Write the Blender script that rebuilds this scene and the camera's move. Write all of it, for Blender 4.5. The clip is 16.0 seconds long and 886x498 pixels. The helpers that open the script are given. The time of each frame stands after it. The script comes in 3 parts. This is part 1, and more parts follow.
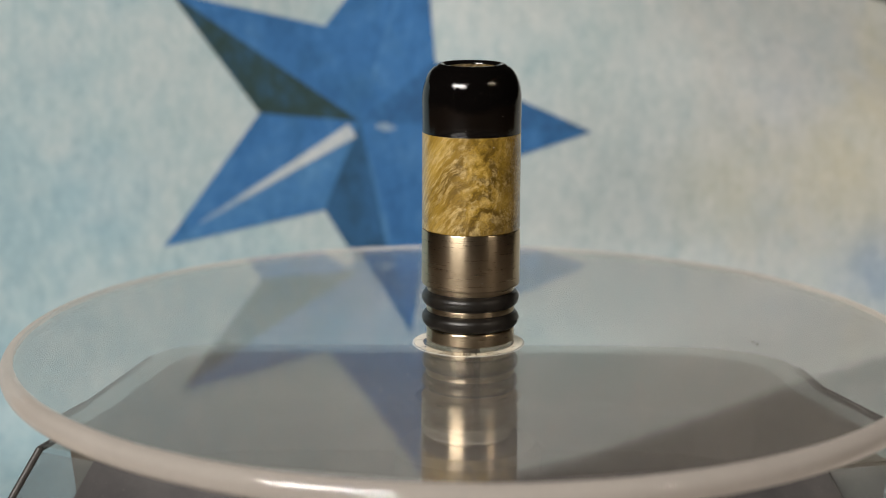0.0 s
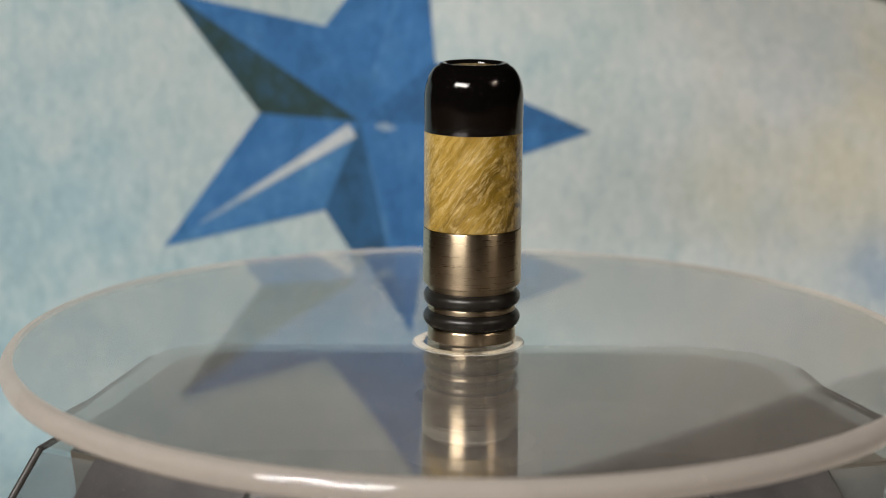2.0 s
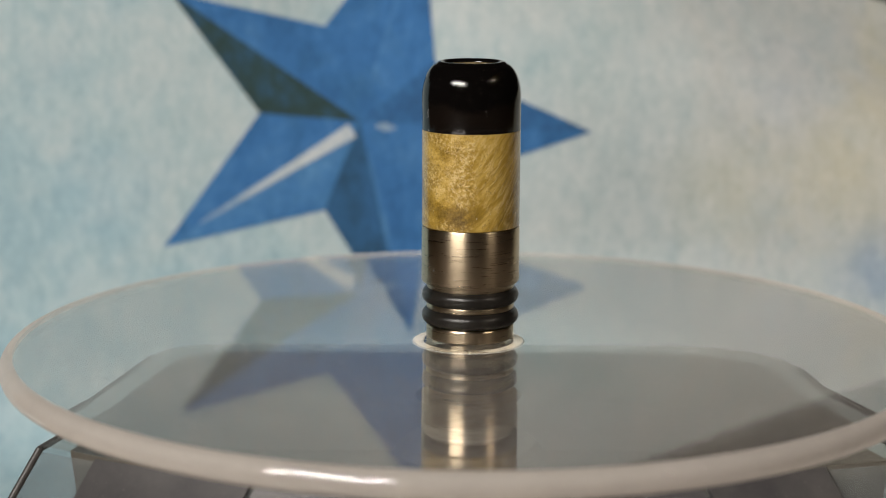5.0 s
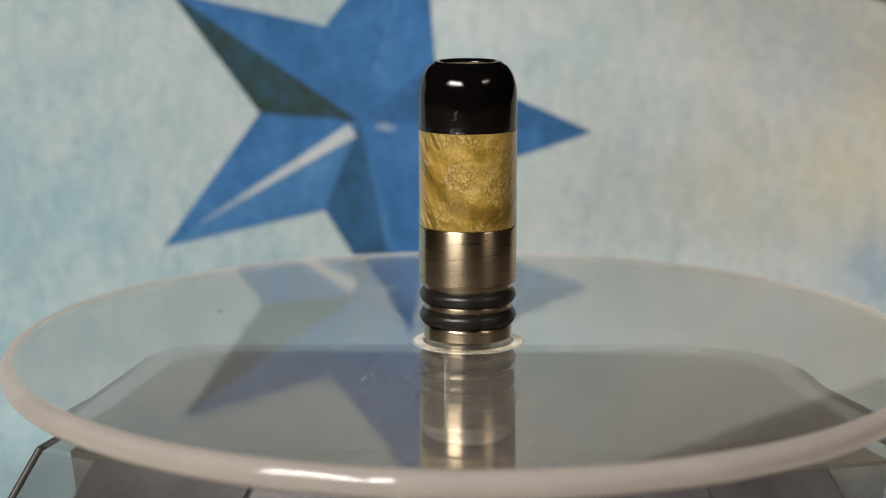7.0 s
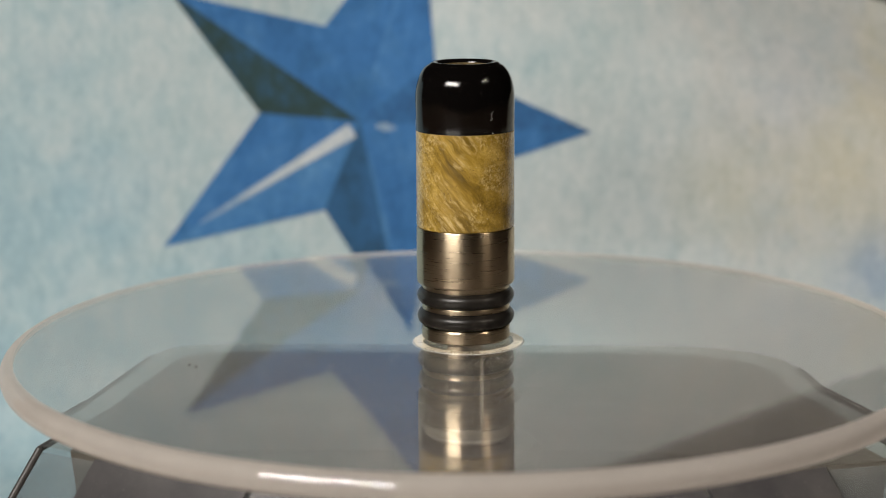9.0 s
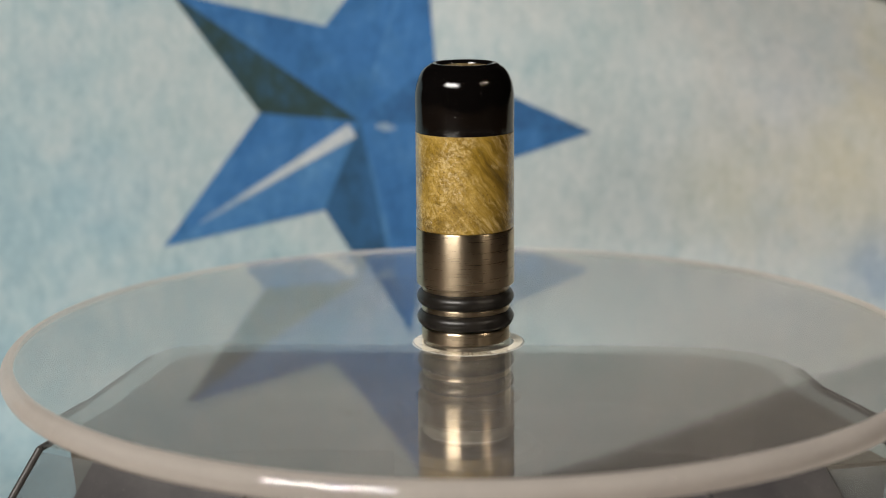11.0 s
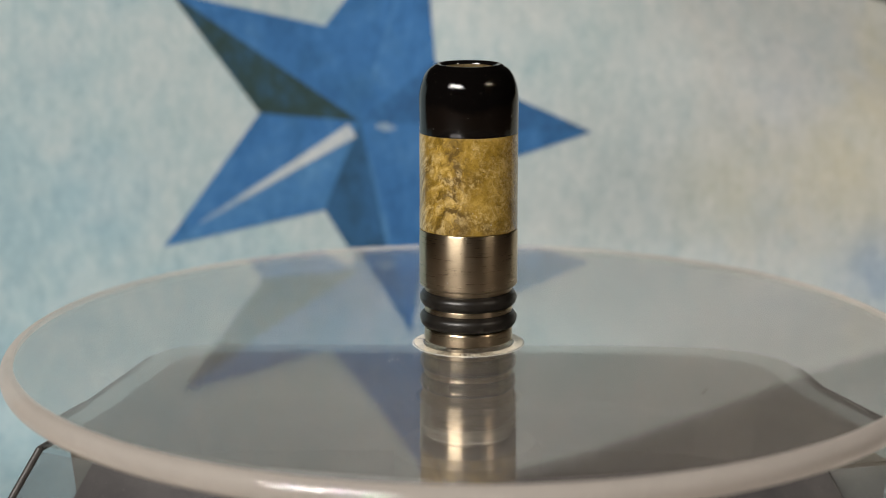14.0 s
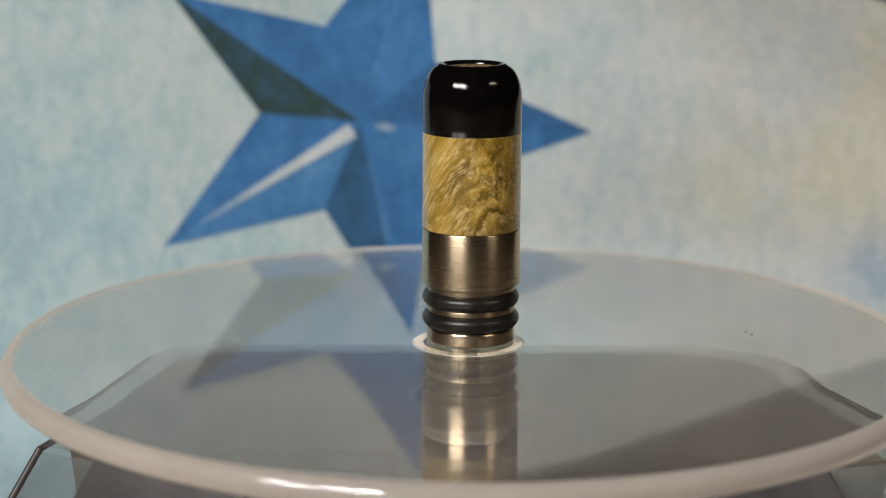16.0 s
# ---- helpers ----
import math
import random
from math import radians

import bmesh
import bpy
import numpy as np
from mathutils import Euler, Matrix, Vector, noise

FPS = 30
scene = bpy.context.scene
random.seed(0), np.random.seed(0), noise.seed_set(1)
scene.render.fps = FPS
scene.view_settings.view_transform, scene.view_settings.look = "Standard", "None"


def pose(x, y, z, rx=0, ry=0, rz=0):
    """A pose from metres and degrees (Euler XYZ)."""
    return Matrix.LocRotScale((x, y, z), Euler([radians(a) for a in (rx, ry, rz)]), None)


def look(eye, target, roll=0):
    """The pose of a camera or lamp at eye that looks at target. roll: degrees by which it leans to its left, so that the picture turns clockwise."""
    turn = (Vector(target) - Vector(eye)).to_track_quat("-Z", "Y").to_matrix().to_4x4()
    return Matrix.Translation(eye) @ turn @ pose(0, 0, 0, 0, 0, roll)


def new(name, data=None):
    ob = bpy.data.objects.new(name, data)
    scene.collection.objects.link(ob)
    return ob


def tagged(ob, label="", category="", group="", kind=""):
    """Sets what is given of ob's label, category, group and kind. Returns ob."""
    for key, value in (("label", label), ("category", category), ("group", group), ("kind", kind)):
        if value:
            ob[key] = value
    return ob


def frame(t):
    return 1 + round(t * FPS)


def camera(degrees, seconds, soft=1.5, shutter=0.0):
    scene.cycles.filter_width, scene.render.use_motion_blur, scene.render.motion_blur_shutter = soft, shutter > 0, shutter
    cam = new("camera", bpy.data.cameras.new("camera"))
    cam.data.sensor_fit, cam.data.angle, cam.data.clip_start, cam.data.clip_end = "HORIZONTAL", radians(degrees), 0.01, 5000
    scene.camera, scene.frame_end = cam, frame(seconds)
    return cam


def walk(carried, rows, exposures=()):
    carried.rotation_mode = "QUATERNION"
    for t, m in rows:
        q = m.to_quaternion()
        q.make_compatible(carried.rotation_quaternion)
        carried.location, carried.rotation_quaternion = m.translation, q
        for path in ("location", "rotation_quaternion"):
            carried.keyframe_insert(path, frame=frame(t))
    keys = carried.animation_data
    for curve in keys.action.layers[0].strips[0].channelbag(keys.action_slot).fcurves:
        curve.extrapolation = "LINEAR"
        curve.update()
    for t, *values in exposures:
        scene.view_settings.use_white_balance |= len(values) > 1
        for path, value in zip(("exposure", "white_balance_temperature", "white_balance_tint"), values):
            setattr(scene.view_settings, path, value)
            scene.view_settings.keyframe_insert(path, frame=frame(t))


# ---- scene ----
MM = 0.001
TURN_PERIOD = 15.66         # seconds for one turn of the disc
LEAN_FORE, LEAN_SIDE, LEAN_MEAN = 0.70, 0.45, 0.07   # how far the disc wobbles, degrees
DISC_R = 61.5               # mm

# ---- camera, standing still ----
cam = camera(26.09, 16.0, soft=1.0)
EYE = Vector((0.0, -0.2491, 0.0621))
PITCH, YAW = 0.1986, -0.0137
AIM = EYE + Vector((math.cos(PITCH) * math.sin(YAW), math.cos(PITCH) * math.cos(YAW), -math.sin(PITCH)))
cam.data.dof.use_dof = True
cam.data.dof.focus_distance = 0.250
cam.data.dof.aperture_fstop = 20.0
walk(cam, [(0.0, look(EYE, AIM, 0.0)), (16.0, look(EYE, AIM, 0.0))])

# ---- light: a wide lamp in front, two small ones at the other side, a dim room ----
world = bpy.data.worlds.new("room_air")
world.use_nodes = True
world.node_tree.nodes["Background"].inputs[0].default_value = (0.8, 0.85, 1.0, 1)
world.node_tree.nodes["Background"].inputs[1].default_value = 0.05
scene.world = world


def area_lamp(name, azimuth, elevation, distance, wide, high, watts, colour):
    """azimuth: degrees to the right of the way from the tip to the camera."""
    data = bpy.data.lights.new(name, "AREA")
    data.shape, data.size, data.size_y, data.energy, data.color = "RECTANGLE", wide, high, watts, colour
    ob = new(name, data)
    a, e = radians(azimuth), radians(elevation)
    eye = Vector((math.sin(a) * math.cos(e), -math.cos(a) * math.cos(e), math.sin(e))) * distance + Vector((0, 0, 0.03))
    ob.matrix_world = look(eye, (0, 0.02, 0.02))
    return ob


area_lamp("desk_lamp_light", -33, 29, 0.62, 0.32, 0.062, 3.65, (0.985, 0.925, 0.865))
area_lamp("spot_light", 49, 31, 0.75, 0.015, 0.015, 0.32, (1.0, 0.86, 0.70))
area_lamp("spot_light", 59, 31, 0.75, 0.015, 0.015, 0.32, (1.0, 0.86, 0.70))


# ---- materials ----
class Nodes:
    def __init__(self, name):
        self.mat = bpy.data.materials.new(name)
        self.mat.use_nodes = True
        self.tree = self.mat.node_tree
        self.tree.nodes.clear()
        self.out = self.add("ShaderNodeOutputMaterial")

    def add(self, kind, _props=None, **inputs):
        n = self.tree.nodes.new(kind)
        for key, value in (_props or {}).items():
            setattr(n, key, value)
        for key, value in inputs.items():
            self.put(n, key.replace("_", " "), value)
        return n

    def put(self, n, key, value):
        sock = n.inputs[int(key[1:])] if key[0] == "i" and key[1:].isdigit() else n.inputs[key]
        if isinstance(value, bpy.types.NodeSocket):
            self.tree.links.new(value, sock)
        else:
            if sock.type == "RGBA" and len(value) == 3:
                value = (*value, 1)
            sock.default_value = value

    def coords(self, scale=(1000, 1000, 1000)):
        """Object coordinates, in millimetres when scaled by 1000."""
        tc = self.add("ShaderNodeTexCoord")
        return self.add("ShaderNodeVectorMath", {"operation": "MULTIPLY"}, i0=tc.outputs["Object"], i1=scale).outputs[0]

    def noise(self, vec, scale, detail=4.0, rough=0.55, distortion=0.0):
        n = self.add("ShaderNodeTexNoise", None, Vector=vec, Scale=scale, Detail=detail, Roughness=rough, Distortion=distortion)
        return n.outputs["Fac"], n.outputs["Color"]

    def ramp(self, fac, stops, mode="LINEAR"):
        n = self.add("ShaderNodeValToRGB", None, Fac=fac)
        n.color_ramp.interpolation = mode
        els = n.color_ramp.elements
        while len(els) < len(stops):
            els.new(0.5)
        for el, (p, c) in zip(els, stops):
            el.position = p
            el.color = (*c, 1) if len(c) == 3 else c
        return n.outputs["Color"]

    def math(self, op, a, b=0.0, c=0.0):
        return self.add("ShaderNodeMath", {"operation": op}, i0=a, i1=b, i2=c).outputs[0]

    def mix(self, fac, a, b, mode="MIX"):
        n = self.add("ShaderNodeMix", {"data_type": "RGBA", "blend_type": mode}, Factor=fac)
        for sock, value in ((n.inputs[6], a), (n.inputs[7], b)):
            if isinstance(value, bpy.types.NodeSocket):
                self.tree.links.new(value, sock)
            else:
                sock.default_value = (*value, 1)
        return n.outputs[2]

    def bump(self, height, strength, distance):
        return self.add("ShaderNodeBump", None, Strength=strength, Distance=distance, Height=height).outputs[0]

    def finish(self, shader):
        self.tree.links.new(shader.outputs[0] if hasattr(shader, "outputs") else shader, self.out.inputs["Surface"])
        return self.mat

    def principled(self, **inputs):
        return self.add("ShaderNodeBsdfPrincipled", None, **inputs)


def grey(v):
    return (v, v, v)


def mat_cloth():
    n = Nodes("printed_paper_cloth")
    p = n.coords()
    sep = n.add("ShaderNodeSeparateXYZ", None, Vector=p)
    blot, _ = n.noise(p, 0.028, 5, 0.6, 0.6)
    streak, _ = n.noise(n.coords((900, 900, 300)), 0.55, 4, 0.6)
    fine, _ = n.noise(n.coords((1000, 1000, 600)), 1.3, 4, 0.65)
    # the print runs from blue through grey white to a warm beige
    side = n.math("MULTIPLY_ADD", sep.outputs[0], 0.0042, 0.42)
    low = n.math("MULTIPLY_ADD", sep.outputs[2], 0.0018, 0.0)
    tone = n.math("ADD", n.math("ADD", side, low), n.math("MULTIPLY_ADD", blot, 1.1, -0.55))
    tone = n.math("ADD", tone, n.math("MULTIPLY_ADD", streak, 0.14, -0.07))
    colour = n.ramp(tone, [(0.0, (0.385, 0.53, 0.595)), (0.22, (0.455, 0.58, 0.615)), (0.45, (0.535, 0.62, 0.635)),
                           (0.66, (0.555, 0.62, 0.625)), (0.82, (0.58, 0.61, 0.595)), (1.0, (0.63, 0.62, 0.50))])
    # soft washes of other colours in the print; upper right greys paint in shade
    edge, _ = n.noise(p, 0.12, 4, 0.6)
    for x, z, r, wash, most in ((47, 3, 15, (0.645, 0.63, 0.50), 0.62), (70, 7, 17, (0.70, 0.665, 0.515), 0.8), (77, -13, 11, (0.36, 0.46, 0.60), 0.8),
                                (62, 54, 30, (0.43, 0.46, 0.50), 0.35), (77, 21, 13, (0.70, 0.675, 0.54), 0.65), (92, 37, 16, (0.30, 0.30, 0.32), 0.6), (32, 2, 20, (0.45, 0.505, 0.515), 0.5),
                                (58, 22, 14, (0.54, 0.57, 0.62), 0.5), (22, 28, 13, (0.43, 0.56, 0.58), 0.5), (-70, -2, 16, (0.34, 0.52, 0.62), 0.6)):
        d = n.add("ShaderNodeVectorMath", {"operation": "DISTANCE"}, i0=p, i1=(x, 102, z)).outputs["Value"]
        d = n.math("ADD", n.math("DIVIDE", d, r), n.math("MULTIPLY_ADD", edge, 1.2, -0.6))
        colour = n.mix(n.ramp(d, [(0.15, grey(most)), (1.0, grey(0))]), colour, wash)
    tint, _ = n.noise(p, 0.09, 4, 0.6)
    colour = n.mix(n.ramp(tint, [(0.45, grey(0)), (0.75, grey(0.35))]), colour, (0.66, 0.71, 0.72))
    colour = n.mix(0.28, colour, n.ramp(fine, [(0.3, grey(0.2)), (0.7, grey(0.8))]), "OVERLAY")
    colour = n.mix(0.24, colour, n.ramp(streak, [(0.3, (0.35, 0.42, 0.44)), (0.7, (0.85, 0.86, 0.82))]), "OVERLAY")
    mottle, _ = n.noise(n.coords((1000, 1000, 700)), 0.26, 5, 0.62, 0.4)
    colour = n.mix(0.22, colour, n.ramp(mottle, [(0.34, (0.33, 0.37, 0.38)), (0.66, (0.74, 0.72, 0.70))]), "OVERLAY")
    weave = n.math("ADD", streak, fine)
    return n.finish(n.principled(Base_Color=colour, Roughness=0.9, Normal=n.bump(weave, 0.5, 0.0004)))


def mat_print(name, colour, dark, light):
    n = Nodes(name)
    p = n.coords()
    a, _ = n.noise(p, 0.16, 5, 0.65, 0.5)
    b, _ = n.noise(n.coords((1000, 1000, 350)), 0.9, 4, 0.6)
    t = n.math("ADD", n.math("MULTIPLY", a, 0.65), n.math("MULTIPLY", b, 0.35))
    col = n.ramp(t, [(0.30, dark), (0.5, colour), (0.72, light)])
    # ink laid on unevenly: greenish blots and rubbed grain
    blot, _ = n.noise(p, 0.075, 5, 0.7, 0.8)
    col = n.mix(n.ramp(blot, [(0.50, grey(0)), (0.68, grey(0.42))]), col, tuple(v * w for v, w in zip(dark, (0.95, 0.92, 0.72))))
    rub, _ = n.noise(p, 1.1, 3, 0.7)
    col = n.mix(0.30, col, n.ramp(rub, [(0.3, grey(0.3)), (0.7, grey(0.7))]), "OVERLAY")
    return n.finish(n.principled(Base_Color=col, Roughness=0.9, Normal=n.bump(b, 0.4, 0.0003)))


def mat_wood():
    """Burl: straight fibres on two opposite sides, curls and crumpled flakes where they are cut across."""
    n = Nodes("stabilised_burl_wood")
    p = n.coords()
    sep = n.add("ShaderNodeSeparateXYZ", None, Vector=p)
    flat = n.add("ShaderNodeCombineXYZ", None, X=sep.outputs[0], Y=sep.outputs[1], Z=0.0).outputs[0]
    radial = n.add("ShaderNodeVectorMath", {"operation": "NORMALIZE"}, i0=flat).outputs[0]

    def side(turn, inner, outer):
        """1 on the side of the sleeve that lies at this angle, fading to 0 between the two half-widths, all in degrees."""
        a = radians(turn)
        d = n.add("ShaderNodeVectorMath", {"operation": "DOT_PRODUCT"}, i0=radial, i1=(math.cos(a), math.sin(a), 0)).outputs["Value"]
        return n.ramp(d, [(max(0.0, math.cos(radians(outer))), grey(0)), (math.cos(radians(inner)), grey(1))], "EASE")

    def push(vec, by, much):
        c = n.add("ShaderNodeVectorMath", {"operation": "SUBTRACT"}, i0=by, i1=(0.5, 0.5, 0.5)).outputs[0]
        c = n.add("ShaderNodeVectorMath", {"operation": "SCALE"}, i0=c, Scale=much).outputs[0]
        return n.add("ShaderNodeVectorMath", {"operation": "ADD"}, i0=vec, i1=c).outputs[0]

    def grain(vec, along, depth):
        """Coordinates drawn out along the fibres, which lie 52 degrees up from level."""
        sn, cs = math.sin(radians(52)), math.cos(radians(52))
        a = n.add("ShaderNodeVectorMath", {"operation": "DOT_PRODUCT"}, i0=vec, i1=(-sn, 0.12, cs)).outputs["Value"]
        b = n.add("ShaderNodeVectorMath", {"operation": "DOT_PRODUCT"}, i0=vec, i1=(cs, 0, sn)).outputs["Value"]
        y = n.add("ShaderNodeSeparateXYZ", None, Vector=vec).outputs[1]
        return n.add("ShaderNodeCombineXYZ", None, X=a, Y=n.math("MULTIPLY", b, along), Z=n.math("MULTIPLY", y, depth)).outputs[0]

    front, back = side(-100, 38, 72), side(103, 30, 62)
    speckled, fine_side = side(-186, 28, 54), side(45, 26, 58)
    burled = side(-18, 28, 66)
    _, w1 = n.noise(p, 0.20, 2, 0.5)
    _, w2 = n.noise(p, 0.9, 3, 0.55)
    calm = push(push(p, w1, 1.5), w2, 0.22)
    wild = push(push(p, w1, 4.2), w2, 1.5)
    fibre = grain(calm, 0.085, 0.35)
    broad, _ = n.noise(fibre, 0.42, 3, 0.55)
    strand, _ = n.noise(fibre, 1.35, 5, 0.68)
    hair, _ = n.noise(fibre, 3.8, 4, 0.7)
    straight = n.math("ADD", n.math("MULTIPLY", broad, 0.42), n.math("ADD", n.math("MULTIPLY", strand, 0.40), n.math("MULTIPLY", hair, 0.18)))
    curl, _ = n.noise(grain(wild, 0.42, 0.8), 0.50, 5, 0.64, 0.3)
    flake, _ = n.noise(grain(wild, 0.30, 0.7), 0.85, 4, 0.55, 0.3)
    crest = n.math("SUBTRACT", 1.0, n.math("ABSOLUTE", n.math("MULTIPLY_ADD", flake, 7.0, -3.5)))
    crest = n.math("MAXIMUM", crest, 0.0)
    curled = n.math("ADD", n.math("MULTIPLY_ADD", curl, 1.0, -0.06), n.math("MULTIPLY", n.math("MULTIPLY", crest, hair), 0.24))
    speck, _ = n.noise(p, 3.4, 4, 0.75)
    cloud, _ = n.noise(calm, 0.45, 3, 0.55)
    grainy = n.math("ADD", n.math("MULTIPLY", cloud, 0.45), n.math("ADD", n.math("MULTIPLY", speck, 0.30), n.math("MULTIPLY", strand, 0.27)))
    t = n.math("ADD", n.math("MULTIPLY", straight, 0.5), n.math("MULTIPLY", curled, 0.5))
    for mask, kind, most in ((burled, curled, 1.0), (front, straight, 0.9), (back, straight, 1.0), (speckled, grainy, 0.85), (fine_side, grainy, 0.9)):
        t = n.math("ADD", t, n.math("MULTIPLY", n.math("MULTIPLY", mask, most), n.math("SUBTRACT", kind, t)))
    t = n.math("MULTIPLY_ADD", n.math("SUBTRACT", t, 0.5), 0.72, 0.475)
    t = n.math("ADD", t, n.math("MULTIPLY", n.math("ADD", speckled, fine_side), 0.012))
    t = n.math("ADD", t, n.math("MULTIPLY_ADD", front, 0.022, n.math("MULTIPLY", burled, -0.030)))
    # a dark band that climbs slantwise round one side
    a = radians(-163)
    climb = n.add("ShaderNodeVectorMath", {"operation": "DOT_PRODUCT"}, i0=radial, i1=(math.cos(a), math.sin(a), 0)).outputs["Value"]
    level = n.math("MULTIPLY_ADD", climb, -5.7, 23.0)
    wave = n.math("MULTIPLY_ADD", n.noise(p, 0.45, 3, 0.5)[0], 2.4, -1.2)
    gap = n.math("ABSOLUTE", n.math("SUBTRACT", n.math("ADD", sep.outputs[2], wave), level))
    band = n.math("MULTIPLY", n.ramp(n.math("DIVIDE", gap, 4.0), [(0.10, grey(1)), (0.52, grey(0))], "EASE"), side(158, 50, 82))
    t = n.math("SUBTRACT", t, n.math("MULTIPLY", band, 0.062))
    # darker wood towards the steel, where the grain turns in
    foot = n.math("MULTIPLY_ADD", n.noise(fibre, 0.5, 2, 0.5)[0], -7.0, n.math("SUBTRACT", sep.outputs[2], 15.1))
    t = n.math("SUBTRACT", t, n.math("MULTIPLY", n.ramp(n.math("DIVIDE", n.math("ADD", foot, 4.0), 6.0), [(0.2, grey(1)), (0.75, grey(0))]), 0.030))
    col = n.ramp(t, [(0.37, (0.130, 0.075, 0.004)), (0.43, (0.25, 0.152, 0.012)), (0.485, (0.40, 0.252, 0.031)),
                     (0.54, (0.58, 0.385, 0.080)), (0.60, (0.76, 0.56, 0.20))])
    # bright crumpled flecks: short and broken in the burl, worm-like where it is speckled, drawn out along the fibres
    _, w3 = n.noise(p, 1.7, 2, 0.5)
    shaken = push(wild, w3, 0.9)
    short, _ = n.noise(grain(shaken, 0.45, 0.9), 1.25, 4, 0.6)
    worm, _ = n.noise(push(calm, w3, 0.7), 2.3, 3, 0.6)
    line, _ = n.noise(grain(push(calm, w3, 0.12), 0.13, 0.5), 2.6, 4, 0.68)
    fleck = n.math("ADD", n.math("MULTIPLY", short, 0.5), n.math("MULTIPLY", line, 0.5))
    for mask, kind in ((burled, short), (front, line), (back, line), (speckled, worm), (fine_side, n.math("ADD", n.math("MULTIPLY", worm, 0.65), n.math("MULTIPLY", line, 0.35)))):
        fleck = n.math("ADD", fleck, n.math("MULTIPLY", mask, n.math("SUBTRACT", kind, fleck)))
    island, _ = n.noise(wild, 0.30, 3, 0.6)
    where = n.ramp(n.math("SUBTRACT", island, n.math("MULTIPLY", band, 0.25)), [(0.40, grey(0.12)), (0.56, grey(1))])
    shine = n.math("MULTIPLY", n.ramp(fleck, [(0.47, grey(0)), (0.62, grey(0.72))]), where)
    col = n.mix(shine, col, (0.76, 0.57, 0.24))
    patch, _ = n.noise(p, 0.35, 2, 0.5)
    pits, _ = n.noise(p, 3.2, 2, 0.6)
    pitted = n.math("MULTIPLY", n.ramp(pits, [(0.33, grey(0.6)), (0.39, grey(0))]), n.ramp(patch, [(0.50, grey(0)), (0.60, grey(1))]))
    col = n.mix(pitted, col, (0.13, 0.075, 0.012))
    relief = n.math("ADD", n.math("MULTIPLY", shine, 1.3), n.math("ADD", n.math("MULTIPLY", fleck, 1.2), n.math("MULTIPLY", hair, 0.5)))
    bsdf = n.principled(Base_Color=col, Roughness=0.34, Normal=n.bump(relief, 0.30, 0.0003),
                        Specular_IOR_Level=0.6, Coat_Weight=1.0, Coat_Roughness=0.04)
    return n.finish(bsdf)


def mat_resin():
    n = Nodes("polished_black_resin")
    p = n.coords()
    a, _ = n.noise(p, 9.0, 3, 0.7)
    b, _ = n.noise(p, 0.6, 3, 0.6)
    specks, _ = n.noise(p, 5.0, 1, 0.5)
    col = n.mix(n.ramp(specks, [(0.76, grey(0)), (0.80, grey(0.35))]), (0.0035, 0.003, 0.0028), (0.30, 0.26, 0.2))
    rough = n.math("MULTIPLY_ADD", b, 0.07, 0.005)
    return n.finish(n.principled(Base_Color=col, Roughness=rough, Specular_IOR_Level=0.34, Normal=n.bump(a, 0.16, 0.00004)))


def mat_steel(name="turned_steel", base=(0.56, 0.455, 0.315), rough=0.29, groove=0.07):
    n = Nodes(name)
    p = n.coords((45, 45, 1000))
    ring, _ = n.noise(p, 6.0, 3, 0.6)
    wear, _ = n.noise(n.coords(), 1.2, 5, 0.7)
    scratch, _ = n.noise(n.coords((90, 90, 3000)), 2.2, 4, 0.7)
    col = n.mix(n.ramp(wear, [(0.35, grey(0.0)), (0.7, grey(0.35))]), base, tuple(v * 0.72 for v in base))
    tan = n.add("ShaderNodeTangent", {"direction_type": "RADIAL", "axis": "Z"})
    r = n.math("MULTIPLY_ADD", scratch, 0.14, rough - 0.07)
    col = n.mix(n.ramp(scratch, [(0.30, grey(0.05)), (0.70, grey(0.0))]), col, tuple(v * 0.55 for v in base))
    return n.finish(n.principled(Base_Color=col, Metallic=1.0, Roughness=r, Anisotropic=0.80, Anisotropic_Rotation=0.25, Tangent=tan.outputs[0],
                                 Normal=n.bump(ring, groove, 0.0001)))


def mat_rubber():
    n = Nodes("black_rubber")
    p = n.coords()
    a, _ = n.noise(p, 4.0, 4, 0.7)
    b, _ = n.noise(p, 0.7, 3, 0.6)
    col = n.ramp(b, [(0.3, (0.008, 0.007, 0.006)), (0.7, (0.020, 0.017, 0.014))])
    return n.finish(n.principled(Base_Color=col, Roughness=0.30, Normal=n.bump(a, 0.30, 0.0001)))


